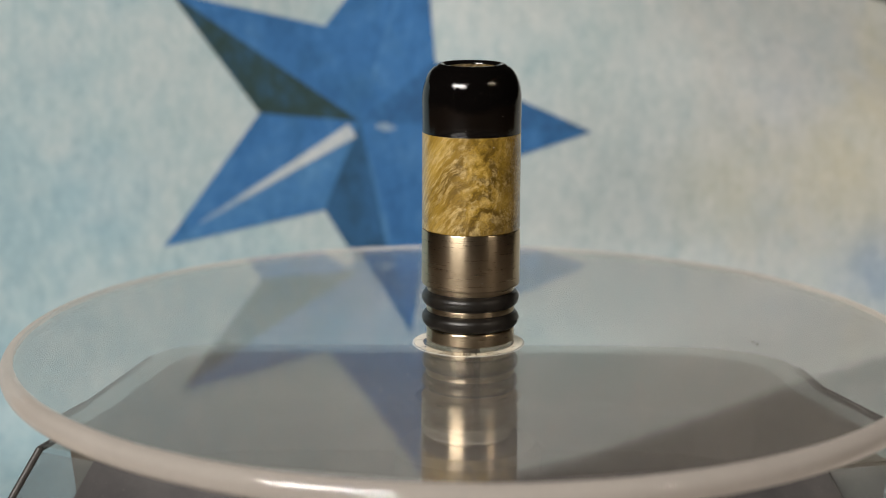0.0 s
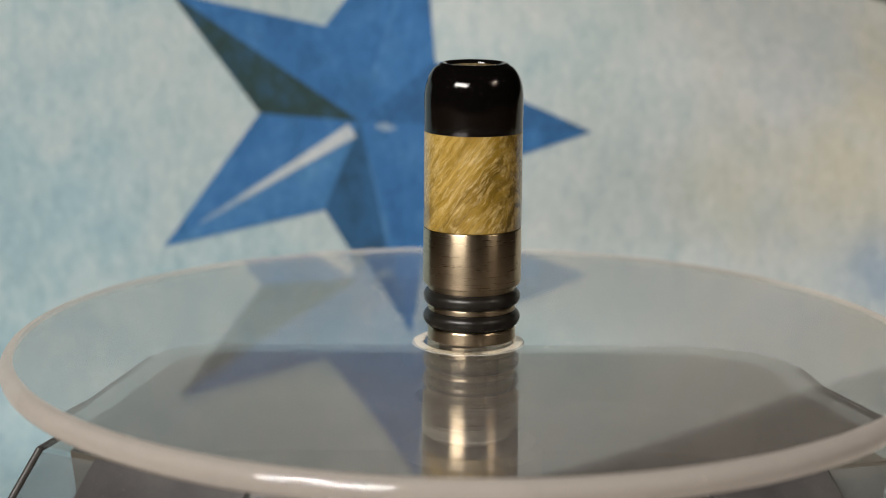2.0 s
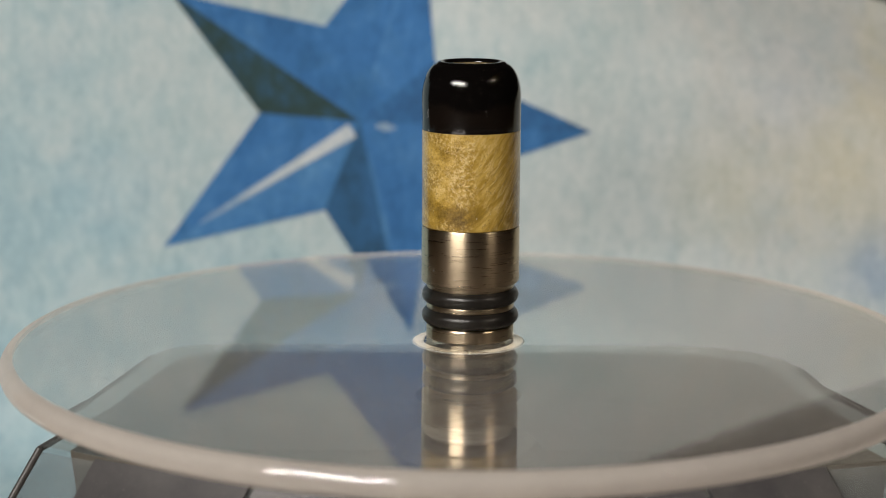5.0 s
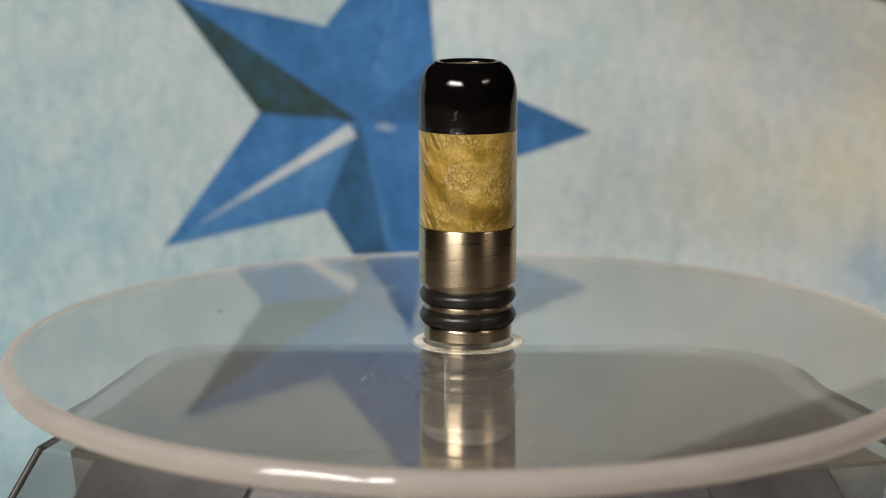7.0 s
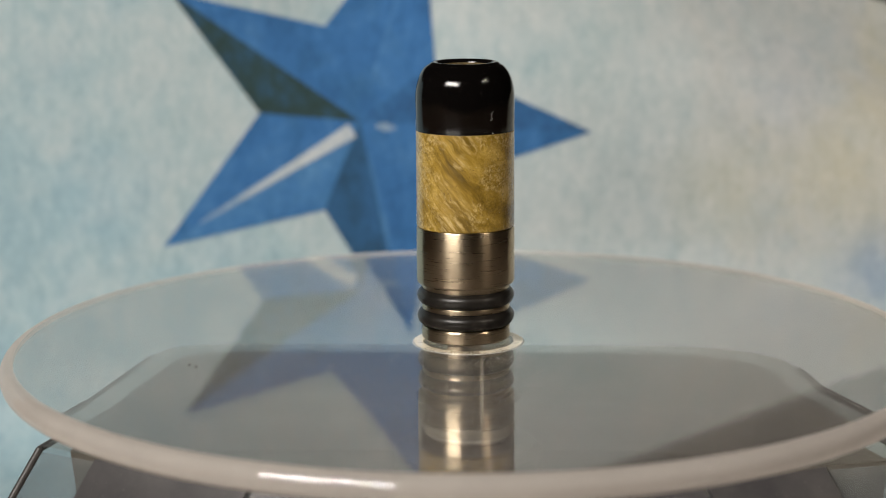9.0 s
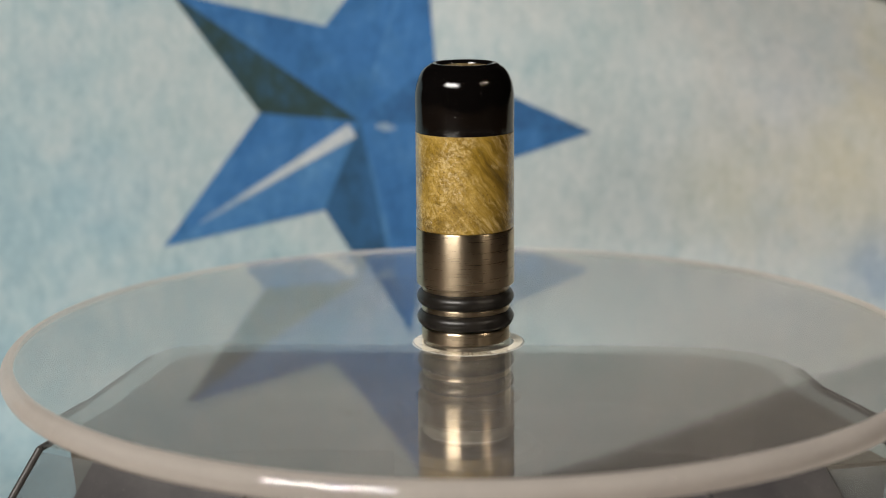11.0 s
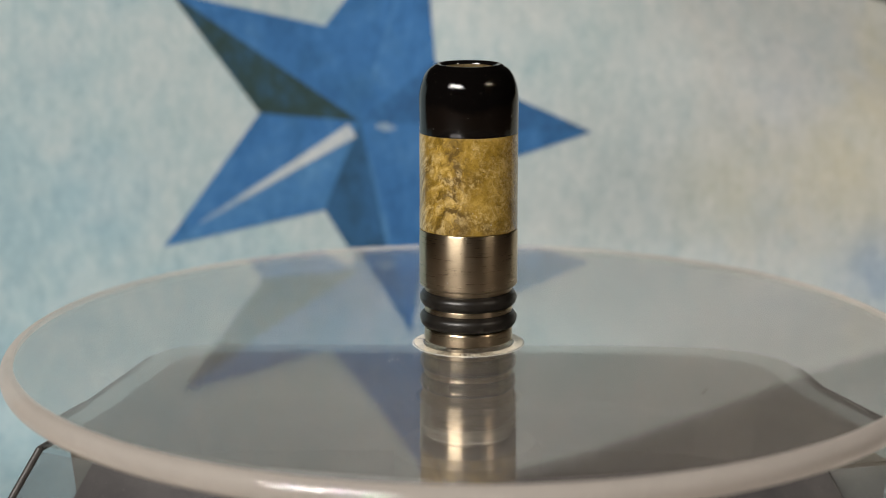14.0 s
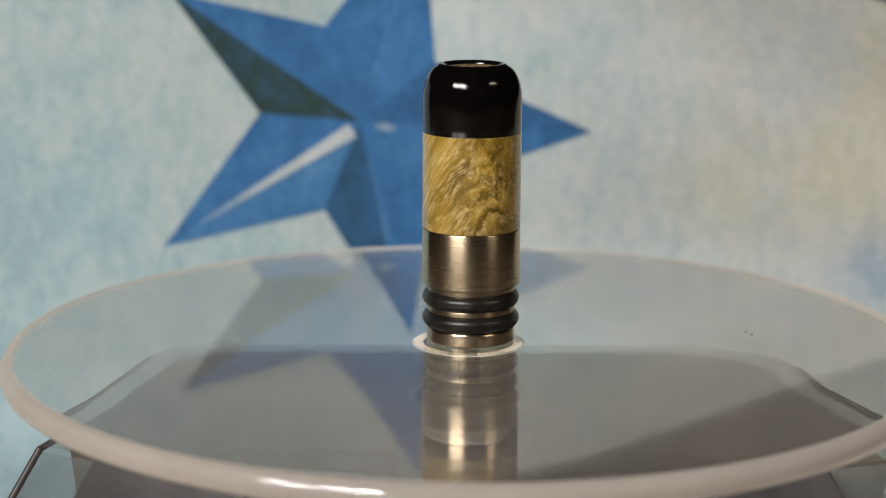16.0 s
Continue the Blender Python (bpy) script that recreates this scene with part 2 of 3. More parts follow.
def mat_clear(name, haze, ior=1.49, tint=(0.97, 0.98, 0.98), rough=0.0, haze_colour=(0.8, 0.8, 0.78), translucent=0.5, power=5.0):
    """Clear acrylic: light passes straight through, the surface mirrors by Fresnel's law, a little haze scatters."""
    n = Nodes(name)
    p = n.coords()
    smear, _ = n.noise(p, 0.07, 4, 0.6, 0.8)
    hz = n.ramp(smear, [(0.3, grey(haze * 0.75)), (0.7, grey(min(1.0, haze * 1.3)))])
    clear = n.add("ShaderNodeBsdfTransparent", None, Color=tint)
    dif = n.add("ShaderNodeBsdfDiffuse", None, Color=haze_colour)
    trl = n.add("ShaderNodeBsdfTranslucent", None, Color=haze_colour)
    milk = n.add("ShaderNodeMixShader", None, i0=translucent, i1=dif.outputs[0], i2=trl.outputs[0])
    body = n.add("ShaderNodeMixShader", None, i0=hz, i1=clear.outputs[0], i2=milk.outputs[0])
    gloss = n.add("ShaderNodeBsdfGlossy", None, Color=(1, 1, 1), Roughness=rough)
    # Schlick's gloss, alike on both sides of a sheet
    f0 = ((ior - 1) / (ior + 1)) ** 2
    facing = n.add("ShaderNodeLayerWeight", None, Blend=0.5).outputs["Facing"]
    fres = n.math("MULTIPLY_ADD", n.math("POWER", facing, power), 1 - f0, f0)
    return n.finish(n.add("ShaderNodeMixShader", None, i0=fres, i1=body.outputs[0], i2=gloss.outputs[0]))


def mat_glass(name, haze, rough, haze_colour, uneven=1.0, skin=0.0, pass_through=0.4, edge_haze=0.0):
    """Solid acrylic that bends light, with a thin film of haze and wear on its skin."""
    n = Nodes(name)
    p = n.coords()
    smear, _ = n.noise(p, 0.07, 4, 0.6, 0.8)
    fine, _ = n.noise(p, 1.5, 4, 0.7)
    hz = n.math("MULTIPLY", n.ramp(smear, [(0.3, grey(1 - 0.25 * uneven)), (0.7, grey(1 + 0.3 * uneven))]), n.math("MULTIPLY_ADD", fine, 0.5 * haze * uneven, haze * (1 - 0.25 * uneven)))
    if edge_haze:
        # more haze towards the edge, painted in for the veil at grazing view
        r = n.add("ShaderNodeVectorMath", {"operation": "LENGTH"}, i0=n.coords((1, 1, 0))).outputs["Value"]
        hz = n.math("ADD", hz, n.math("MULTIPLY", n.ramp(n.math("MULTIPLY", r, 1 / 0.062), [(0.16, grey(0)), (0.55, grey(1))], "EASE"), edge_haze))
    glass = n.add("ShaderNodeBsdfGlass", None, Color=(0.905, 0.905, 0.90), Roughness=rough, IOR=1.49)
    dif = n.add("ShaderNodeBsdfDiffuse", None, Color=haze_colour)
    trl = n.add("ShaderNodeBsdfTranslucent", None, Color=haze_colour)
    milk = n.add("ShaderNodeMixShader", None, i0=pass_through, i1=dif.outputs[0], i2=trl.outputs[0])
    body = n.add("ShaderNodeMixShader", None, i0=hz, i1=glass.outputs[0], i2=milk.outputs[0])
    gloss = n.add("ShaderNodeBsdfGlossy", None, Color=(1, 1, 1), Roughness=rough)
    if not skin:
        return n.finish(body)
    return n.finish(n.add("ShaderNodeMixShader", None, i0=skin, i1=body.outputs[0], i2=gloss.outputs[0]))


def mat_plain(name, a, b, rough=0.5, scale=0.2, metallic=0.0, bump=0.1, coat=0.0):
    n = Nodes(name)
    p = n.coords()
    f, _ = n.noise(p, scale, 5, 0.65)
    g, _ = n.noise(p, scale * 14, 3, 0.6)
    col = n.ramp(f, [(0.3, a), (0.7, b)])
    return n.finish(n.principled(Base_Color=col, Roughness=n.math("MULTIPLY_ADD", g, 0.15, rough - 0.07), Metallic=metallic,
                                 Coat_Weight=coat, Coat_Roughness=0.08, Normal=n.bump(g, bump, 0.0002)))


def mat_solar():
    n = Nodes("solar_cell")
    p = n.coords()
    f, _ = n.noise(p, 0.15, 4, 0.6)
    dust, _ = n.noise(p, 2.4, 3, 0.7)
    col = n.ramp(f, [(0.3, (0.034, 0.033, 0.036)), (0.7, (0.070, 0.067, 0.066))])
    col = n.mix(n.ramp(dust, [(0.64, grey(0)), (0.78, grey(0.3))]), col, (0.35, 0.33, 0.30))
    return n.finish(n.principled(Base_Color=col, Roughness=0.45, Specular_IOR_Level=0.3))


CLOTH = mat_cloth()
BLUE = mat_print("blue_print", (0.046, 0.180, 0.44), (0.027, 0.115, 0.30), (0.088, 0.255, 0.53))
LIGHT_BLUE = mat_print("light_blue_print", (0.070, 0.225, 0.49), (0.040, 0.160, 0.40), (0.13, 0.32, 0.57))
DARK_BLUE = mat_print("dark_blue_print", (0.032, 0.118, 0.255), (0.022, 0.072, 0.135), (0.045, 0.165, 0.40))
OLIVE_BLUE = mat_print("shaded_blue_print", (0.030, 0.070, 0.078), (0.024, 0.046, 0.034), (0.036, 0.120, 0.24))
MID_BLUE = mat_print("mid_blue_print", (0.036, 0.142, 0.345), (0.026, 0.085, 0.19), (0.060, 0.205, 0.46))
SOFT_PALE = mat_print("soft_pale_print", (0.30, 0.42, 0.57), (0.16, 0.30, 0.50), (0.46, 0.55, 0.64))
PALE = mat_print("pale_print", (0.58, 0.64, 0.68), (0.40, 0.50, 0.60), (0.74, 0.77, 0.77))
WOOD, RESIN, STEEL, RUBBER = mat_wood(), mat_resin(), mat_steel(), mat_rubber()
BORE = mat_plain("bored_bronze", (0.06, 0.038, 0.014), (0.34, 0.25, 0.11), 0.40, 2.2, metallic=0.3, bump=0.6)
ACRYLIC = mat_glass("clear_acrylic", 0.035, 0.0, (0.74, 0.69, 0.66), 0.35, edge_haze=0.045)
RIM_ACRYLIC = mat_glass("satin_acrylic_edge", 0.72, 0.004, (0.97, 0.91, 0.84), 0.2, 0.06, 0.5)
HUB_ACRYLIC = mat_clear("hub_acrylic", 0.075, 1.5, tint=(0.90, 0.88, 0.81), rough=0.12, haze_colour=(0.86, 0.82, 0.72), power=2.2)
HUB_EDGE = mat_clear("hub_edge_acrylic", 0.40, 1.45, rough=0.08, haze_colour=(0.9, 0.86, 0.78))
HUB_RING = mat_plain("bright_ring", (0.72, 0.70, 0.66), (0.92, 0.90, 0.86), 0.3, 0.5)
GLINT_WHITE = mat_plain("seat_glint_white", (0.97, 0.90, 0.74), (1.0, 0.97, 0.88), 0.25, 0.6)
COLLAR = mat_plain("polished_collar", (0.90, 0.84, 0.70), (0.99, 0.97, 0.92), 0.16, 0.5, metallic=0.92)
CORE = mat_plain("hub_core_plastic", (0.028, 0.021, 0.012), (0.060, 0.045, 0.026), 0.4, 0.5)
COVER = mat_clear("smoked_cover", 0.07, 1.12, tint=(0.88, 0.87, 0.83), rough=0.35, haze_colour=(0.24, 0.23, 0.20))
SHELL = mat_clear("grey_clear_shell", 0.17, 1.40, tint=(0.72, 0.76, 0.775), rough=0.02, haze_colour=(0.66, 0.70, 0.70))
SEAM = mat_plain("dark_seam", (0.03, 0.03, 0.03), (0.07, 0.065, 0.06), 0.4, 0.5)
TRAY = mat_plain("base_tray", (0.084, 0.079, 0.066), (0.128, 0.118, 0.101), 0.6, 0.1)
SOLAR = mat_solar()
DUST = mat_plain("dust", (0.6, 0.58, 0.55), (0.85, 0.83, 0.8), 0.9, 0.5)
GRIT = mat_plain("grit", (0.04, 0.035, 0.03), (0.10, 0.09, 0.08), 0.9, 0.5)
TABLE = mat_plain("table_wood", (0.12, 0.07, 0.04), (0.22, 0.13, 0.07), 0.5, 0.02)
WALL = mat_plain("wall_paint", (0.07, 0.065, 0.06), (0.09, 0.085, 0.08), 0.85, 0.003)
FLOOR = mat_plain("floor_boards", (0.10, 0.07, 0.05), (0.16, 0.11, 0.08), 0.6, 0.004)


# ---- mesh helpers (millimetres in, metres out) ----
def link_mesh(name, bm, material, parent=None, label="", smooth=None):
    bm.transform(Matrix.Diagonal((MM, MM, MM, 1)))
    bmesh.ops.recalc_face_normals(bm, faces=bm.faces)
    if smooth is not None:
        for f in bm.faces:
            f.smooth = True
        for e in bm.edges:
            e.smooth = len(e.link_faces) == 2 and e.calc_face_angle(0) < radians(smooth)
    me = bpy.data.meshes.new(name)
    bm.to_mesh(me)
    bm.free()
    for m in (material if isinstance(material, (list, tuple)) else [material]):
        me.materials.append(m)
    ob = new(name, me)
    if parent is not None:
        ob.parent = parent
    if label:
        tagged(ob, label)
    return ob


def part(name, bm, material, parent, label="", smooth=None):
    return link_mesh(name, bm, material, parent, label, smooth)


def lathe(profile, segments=128, closed=True):
    """A profile of (radius, height) turned round z. closed: the profile is a ring of points."""
    bm = bmesh.new()
    rings = []
    for r, z in profile:
        rings.append([bm.verts.new((r * math.cos(2 * math.pi * i / segments), r * math.sin(2 * math.pi * i / segments), z)) for i in range(segments)])
    pairs = list(zip(rings, rings[1:])) + ([(rings[-1], rings[0])] if closed else [])
    for a, b in pairs:
        for i in range(segments):
            j = (i + 1) % segments
            bm.faces.new((a[i], a[j], b[j], b[i]))
    return bm


def arc(cx, cz, rx, rz, a0, a1, steps):
    return [(cx + rx * math.cos(radians(a0 + (a1 - a0) * i / steps)), cz + rz * math.sin(radians(a0 + (a1 - a0) * i / steps))) for i in range(steps + 1)]


def box(x0, y0, z0, x1, y1, z1, bevel=0.0):
    bm = bmesh.new()
    bmesh.ops.create_cube(bm, size=1)
    for v in bm.verts:
        v.co = Vector(((x0, x1)[v.co.x > 0], (y0, y1)[v.co.y > 0], (z0, z1)[v.co.z > 0]))
    if bevel:
        bmesh.ops.bevel(bm, geom=bm.edges[:], offset=bevel, segments=2, affect="EDGES", clamp_overlap=True)
    return bm


def loft(polys, cap_first=False, cap_last=False):
    """Walls between closed rings of points of the same count."""
    bm = bmesh.new()
    rings = [[bm.verts.new(p) for p in ring] for ring in polys]
    for a, b in zip(rings, rings[1:]):
        for i in range(len(a)):
            j = (i + 1) % len(a)
            bm.faces.new((a[i], a[j], b[j], b[i]))
    if cap_first:
        bm.faces.new(rings[0])
    if cap_last:
        bm.faces.new(rings[-1])
    return bm


# ---- the room ----
TABLE_Z = -48.0


def build_room():
    tagged(link_mesh("floor", box(-1500, -1800, -800, 1500, 1200, -760), FLOOR), "dark wooden floor of the room", "floor", kind="structure")
    tagged(link_mesh("ceiling", box(-1500, -1800, 1600, 1500, 1200, 1640), WALL), "plain ceiling of the dim room", "ceiling", kind="structure")
    for name, b in (("wall_north", (-1500, 1200, -760, 1500, 1240, 1600)), ("wall_south", (-1500, -1840, -760, 1500, -1800, 1600)),
                    ("wall_west", (-1540, -1800, -760, -1500, 1200, 1600)), ("wall_east", (1500, -1800, -760, 1540, 1200, 1600))):
        tagged(link_mesh(name, box(*b), WALL), "plain painted wall of the dim room", "wall", kind="structure")
    table = tagged(new("table"), "dark wooden table under the draped cloth", "table")
    table.location = (0, 0, (TABLE_Z - 2) * MM)
    part("tabletop", box(-600, -320, -30, 600, 330, 0, 3), TABLE, table)
    for x in (-560, 560):
        for y in (-280, 290):
            part("leg", box(x - 25, y - 25, -708, x + 25, y + 25, -30.5, 2), TABLE, table)


def build_cloth():
    """A printed cloth that hangs behind the turntable and sweeps forward over the table."""
    cloth = tagged(new("backdrop_cloth"), "pale blue cloth printed with a blue star, hanging upright", "cloth")
    y0, bend = 102.0, 14.0
    xs = [-190 + 380 * i / 152 for i in range(153)]

    def top(x):
        return 60.0 if x < -10 else 60.0 - 0.262 * (x + 10)

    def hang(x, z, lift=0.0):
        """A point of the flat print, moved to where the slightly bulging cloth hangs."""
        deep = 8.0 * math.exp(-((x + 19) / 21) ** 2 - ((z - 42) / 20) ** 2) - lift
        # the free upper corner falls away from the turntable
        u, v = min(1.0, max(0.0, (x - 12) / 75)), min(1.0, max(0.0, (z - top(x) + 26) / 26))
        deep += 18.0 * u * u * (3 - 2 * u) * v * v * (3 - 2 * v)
        # widened about the eye, so the print keeps its outline from there
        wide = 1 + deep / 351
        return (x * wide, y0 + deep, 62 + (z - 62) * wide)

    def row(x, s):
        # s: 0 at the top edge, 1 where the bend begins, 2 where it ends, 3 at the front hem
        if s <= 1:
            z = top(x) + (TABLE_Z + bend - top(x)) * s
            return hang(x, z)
        if s <= 2:
            a = radians(90 * (s - 1))
            return (x, y0 - bend + bend * math.cos(a), TABLE_Z + bend - bend * math.sin(a))
        return (x, y0 - bend - (s - 2) * 60, TABLE_Z)

    steps = [i / 48 for i in range(49)] + [1 + i / 8 for i in range(1, 9)] + [2.5, 3.0]
    bm = bmesh.new()
    sheets = []
    for back in (0, 1):
        grid = []
        for s in steps:
            line = []
            for x in xs:
                px, py, pz = row(x, s)
                if back:
                    py, pz = py + 0.6 * (1 if s <= 1.5 else 0), pz - (0.6 if s > 1.5 else 0)
                line.append(bm.verts.new((px, py, pz)))
            grid.append(line)
        for a, b in zip(grid, grid[1:]):
            for i in range(len(xs) - 1):
                bm.faces.new((a[i], a[i + 1], b[i + 1], b[i]))
        sheets.append(grid)
    f, b = sheets
    for i in range(len(xs) - 1):
        bm.faces.new((f[0][i], f[0][i + 1], b[0][i + 1], b[0][i]))
        bm.faces.new((f[-1][i], f[-1][i + 1], b[-1][i + 1], b[-1][i]))
    for i in range(len(steps) - 1):
        for k in (0, -1):
            bm.faces.new((f[i][k], f[i + 1][k], b[i + 1][k], b[i][k]))
    part("sheet", bm, CLOTH, cloth, smooth=40)
    # the printed star: ten facets, light and dark by turns
    centre = (-20.2, 15.5)
    tips = {"right": (22.7, 13.6), "up": (-8.7, 56.1), "up_left": (-54.8, 39.2), "low_left": (-57.2, -8.3), "down": (-10.7, -27.6)}
    notch = {"right_up": (-6.3, 26.5), "up_left": (-26.4, 33.0), "left": (-38.7, 17.0), "low": (-26.9, -1.2), "right_low": (-6.2, 3.9)}
    facets = [("right", "right_up", MID_BLUE), ("right", "right_low", BLUE), ("up", "right_up", BLUE), ("up", "up_left", BLUE),
              ("up_left", "up_left", BLUE), ("up_left", "left", OLIVE_BLUE), ("low_left", "left", BLUE), ("low_left", "low", LIGHT_BLUE),
              ("down", "low", DARK_BLUE), ("down", "right_low", BLUE)]
    star = tagged(new("star_print"), "blue five-pointed star with shaded facets")
    star.parent = cloth
    for tip, nk, m in facets:
        bm = bmesh.new()
        (ax, az), (bx, bz), (cx, cz), cuts = centre, tips[tip], notch[nk], 14
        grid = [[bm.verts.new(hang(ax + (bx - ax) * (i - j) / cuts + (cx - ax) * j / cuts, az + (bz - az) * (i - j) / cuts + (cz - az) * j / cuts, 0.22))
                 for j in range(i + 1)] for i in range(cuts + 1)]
        for i in range(cuts):
            for j in range(i + 1):
                bm.faces.new((grid[i][j], grid[i + 1][j], grid[i + 1][j + 1]))
                if j < i:
                    bm.faces.new((grid[i][j], grid[i + 1][j + 1], grid[i][j + 1]))
        part("facet", bm, m, star)

    def stroke(a, b, wa, wm, wb, depth):
        bm = bmesh.new()
        a, b = Vector((a[0], 0, a[1])), Vector((b[0], 0, b[1]))
        d = (b - a).normalized()
        side = Vector((-d.z, 0, d.x))
        left, right = [], []
        for i in range(13):
            t = i / 12
            w = (wa + (wm - wa) * t * 2) if t < 0.5 else (wm + (wb - wm) * (t - 0.5) * 2)
            c = a.lerp(b, t)
            p, q = c + side * w / 2, c - side * w / 2
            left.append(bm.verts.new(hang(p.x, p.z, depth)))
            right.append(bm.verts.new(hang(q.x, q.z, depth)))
        for i in range(12):
            bm.faces.new((left[i], left[i + 1], right[i + 1], right[i]))
        return bm

    part("highlight", stroke((-21.6, 13.8), (-42.5, 1.0), 2.8, 1.7, 0.4, 0.38), PALE, star, "white highlight stroke")
    part("highlight", stroke((-33.0, 6.8), (-50.5, -3.9), 1.8, 1.4, 0.2, 0.30), SOFT_PALE, star, "pale highlight stroke")
    part("highlight", stroke((-17.2, 14.6), (-13.6, 14.2), 0.6, 1.7, 0.4, 0.34), SOFT_PALE, star, "white highlight stroke")
    part("highlight", stroke((-18.6, 9.5), (-12.4, -19.0), 0.5, 1.0, 0.4, 0.34), LIGHT_BLUE, star, "light blue ridge stroke")
    part("highlight", stroke((-18.8, 20.0), (-12.0, 42.0), 0.3, 0.8, 0.4, 0.34), LIGHT_BLUE, star, "light blue ridge stroke")


# ---- the turntable ----
def build_turntable():
    table = tagged(new("turntable"), "clear acrylic display turntable on a smoked octagonal solar base", "turntable")
    plan = [(46.8, 14.0), (48.2, 4.5), (56.6, -19.0), (43.8, -22.3), (28.0, -30.5), (0.0, -36.0), (-25.5, -30.5), (-46.6, -20.2), (-54.4, -16.0), (-50.8, -4.0), (-46.1, 20.0), (-44.2, 24.2), (-40.5, 26.4), (-35.0, 27.0),
            (29.0, 27.0), (37.0, 25.4), (42.4, 22.4), (45.6, 18.6)]

    def ring(z, grow):
        return [(x + math.copysign(grow * 0.56, x), y + (grow * 0.5 if y > 10 else -grow * 0.5 if y < -10 else 0), z) for x, y in plan]

    top_z, low_z = -10.6, TABLE_Z + 0.2
    deep = top_z - low_z
    shell = part("shell", loft([ring(top_z - 0.6, 0.4), ring(low_z, deep)], cap_last=True), SHELL, table, "grey see-through plastic shell")
    # top cover with a round opening for the hub
    bm = bmesh.new()
    outer = []
    count = 240
    pts = ring(top_z, 0)
    for i in range(count):
        a = 2 * math.pi * i / count
        d = Vector((math.cos(a), math.sin(a)))
        best = None
        for p, q in zip(pts, pts[1:] + pts[:1]):
            ax, ay, bx, by = p[0], p[1], q[0] - p[0], q[1] - p[1]
            den = d.x * by - d.y * bx
            if abs(den) < 1e-9:
                continue
            t = (ax * by - ay * bx) / den
            u = (ax * d.y - ay * d.x) / den
            if t > 0 and -1e-6 <= u <= 1 + 1e-6 and (best is None or t < best):
                best = t
        outer.append(d * best)
    o = [bm.verts.new((p.x, p.y, top_z)) for p in outer]
    i_ = [bm.verts.new((7.2 * math.cos(2 * math.pi * k / count), 7.2 * math.sin(2 * math.pi * k / count), top_z)) for k in range(count)]
    for k in range(count):
        j = (k + 1) % count
        bm.faces.new((o[k], o[j], i_[j], i_[k]))
    part("top_cover", bm, COVER, table, "smoked clear cover")
    inner = [[(x * k, y * 0.95, z) for x, y, z in ring(zz, g)] for zz, g, k in ((top_z - 0.8, 0, 0.935), (-27.0, 4.0, 0.86))]
    part("tray", loft(inner, cap_last=True), TRAY, table, "dark grey inner tray")
    part("motor", lathe([(0.01, -26.9), (10, -26.9), (10, -18.0), (9, -17.0), (0.01, -17.0)], 48), TRAY, table, "dark motor housing", smooth=40)

    # edges of the shell
    def edge(a, b, r, name="edge", m=SEAM):
        a, b = Vector(a), Vector(b)
        bm = bmesh.new()
        n = 8
        d = (b - a).normalized()
        u = d.orthogonal().normalized()
        w = d.cross(u)
        rings = [[bm.verts.new(c + (u * math.cos(2 * math.pi * k / n) + w * math.sin(2 * math.pi * k / n)) * r) for k in range(n)] for c in (a, b)]
        for k in range(n):
            bm.faces.new((rings[0][k], rings[0][(k + 1) % n], rings[1][(k + 1) % n], rings[1][k]))
        bm.faces.new(rings[0])
        bm.faces.new(rings[1])
        part(name, bm, m, table, smooth=60)

    hi, lo = ring(top_z - 0.3, 0.3), ring(low_z, deep)
    for k, fat in ((2, 0.5), (3, 0.28), (8, 0.48)):
        edge(hi[k], lo[k], fat)
    for k, thick_edge in ((0, 0.5), (1, 0.5), (8, 0.45), (9, 0.3)):
        edge(hi[k], hi[(k + 1) % len(hi)], thick_edge)
    # solar panels on the front slopes
    for k in (3, 4, 5, 6):
        a, b, c, d = (Vector(p) for p in (hi[k], hi[k + 1], lo[k + 1], lo[k]))
        out = (b - a).cross(d - a).normalized()
        out = out if out.y < 0 else -out
        gap = (b - a).normalized() * 0.35
        bm = bmesh.new()
        face = [bm.verts.new(p + out * 0.35) for p in (a + gap, b - gap, c - gap, d + gap)]
        back = [bm.verts.new(p - out * 0.25) for p in (a + gap, b - gap, c - gap, d + gap)]
        bm.faces.new(face)
        bm.faces.new(back)
        for m in range(4):
            bm.faces.new((face[m], face[(m + 1) % 4], back[(m + 1) % 4], back[m]))
        part("solar_panel", bm, SOLAR, table, "dark solar cell panel")

    # the turning disc
    thick, round_r = 3.3, 1.6
    profile = [(0.05, 0), (DISC_R - round_r - 0.15, 0)] + arc(DISC_R - round_r, -round_r, round_r, round_r, 90, 0, 8) \
        + arc(DISC_R - round_r, -thick + round_r, round_r, round_r, 0, -90, 8) + [(DISC_R - round_r - 0.15, -thick), (0.05, -thick)]
    bm = lathe(profile, 200)
    for f in bm.faces:
        f.material_index = int(min(v.co.xy.length for v in f.verts) > DISC_R - round_r - 0.2)
    disc = part("disc", bm, [ACRYLIC, RIM_ACRYLIC], table, "clear acrylic turning disc with a satin edge", smooth=40)
    disc.visible_shadow = False
    def facet_ring(r0, r1, z0, z1, count):
        """A flat ring of facets, each tilted a little to one side or the other."""
        bm = bmesh.new()
        for k in range(count):
            a, b = 2 * math.pi * k / count, 2 * math.pi * (k + 1) / count
            lift = 0.16 if k % 2 else -0.16
            up = [bm.verts.new((r * math.cos(g), r * math.sin(g), z)) for r, g, z in ((r0, a, z0 - lift), (r1, a, z1 - lift), (r1, b, z1 + lift), (r0, b, z0 + lift))]
            low = [bm.verts.new((v.co.x, v.co.y, -3.1)) for v in up]
            bm.faces.new(up)
            bm.faces.new(low[::-1])
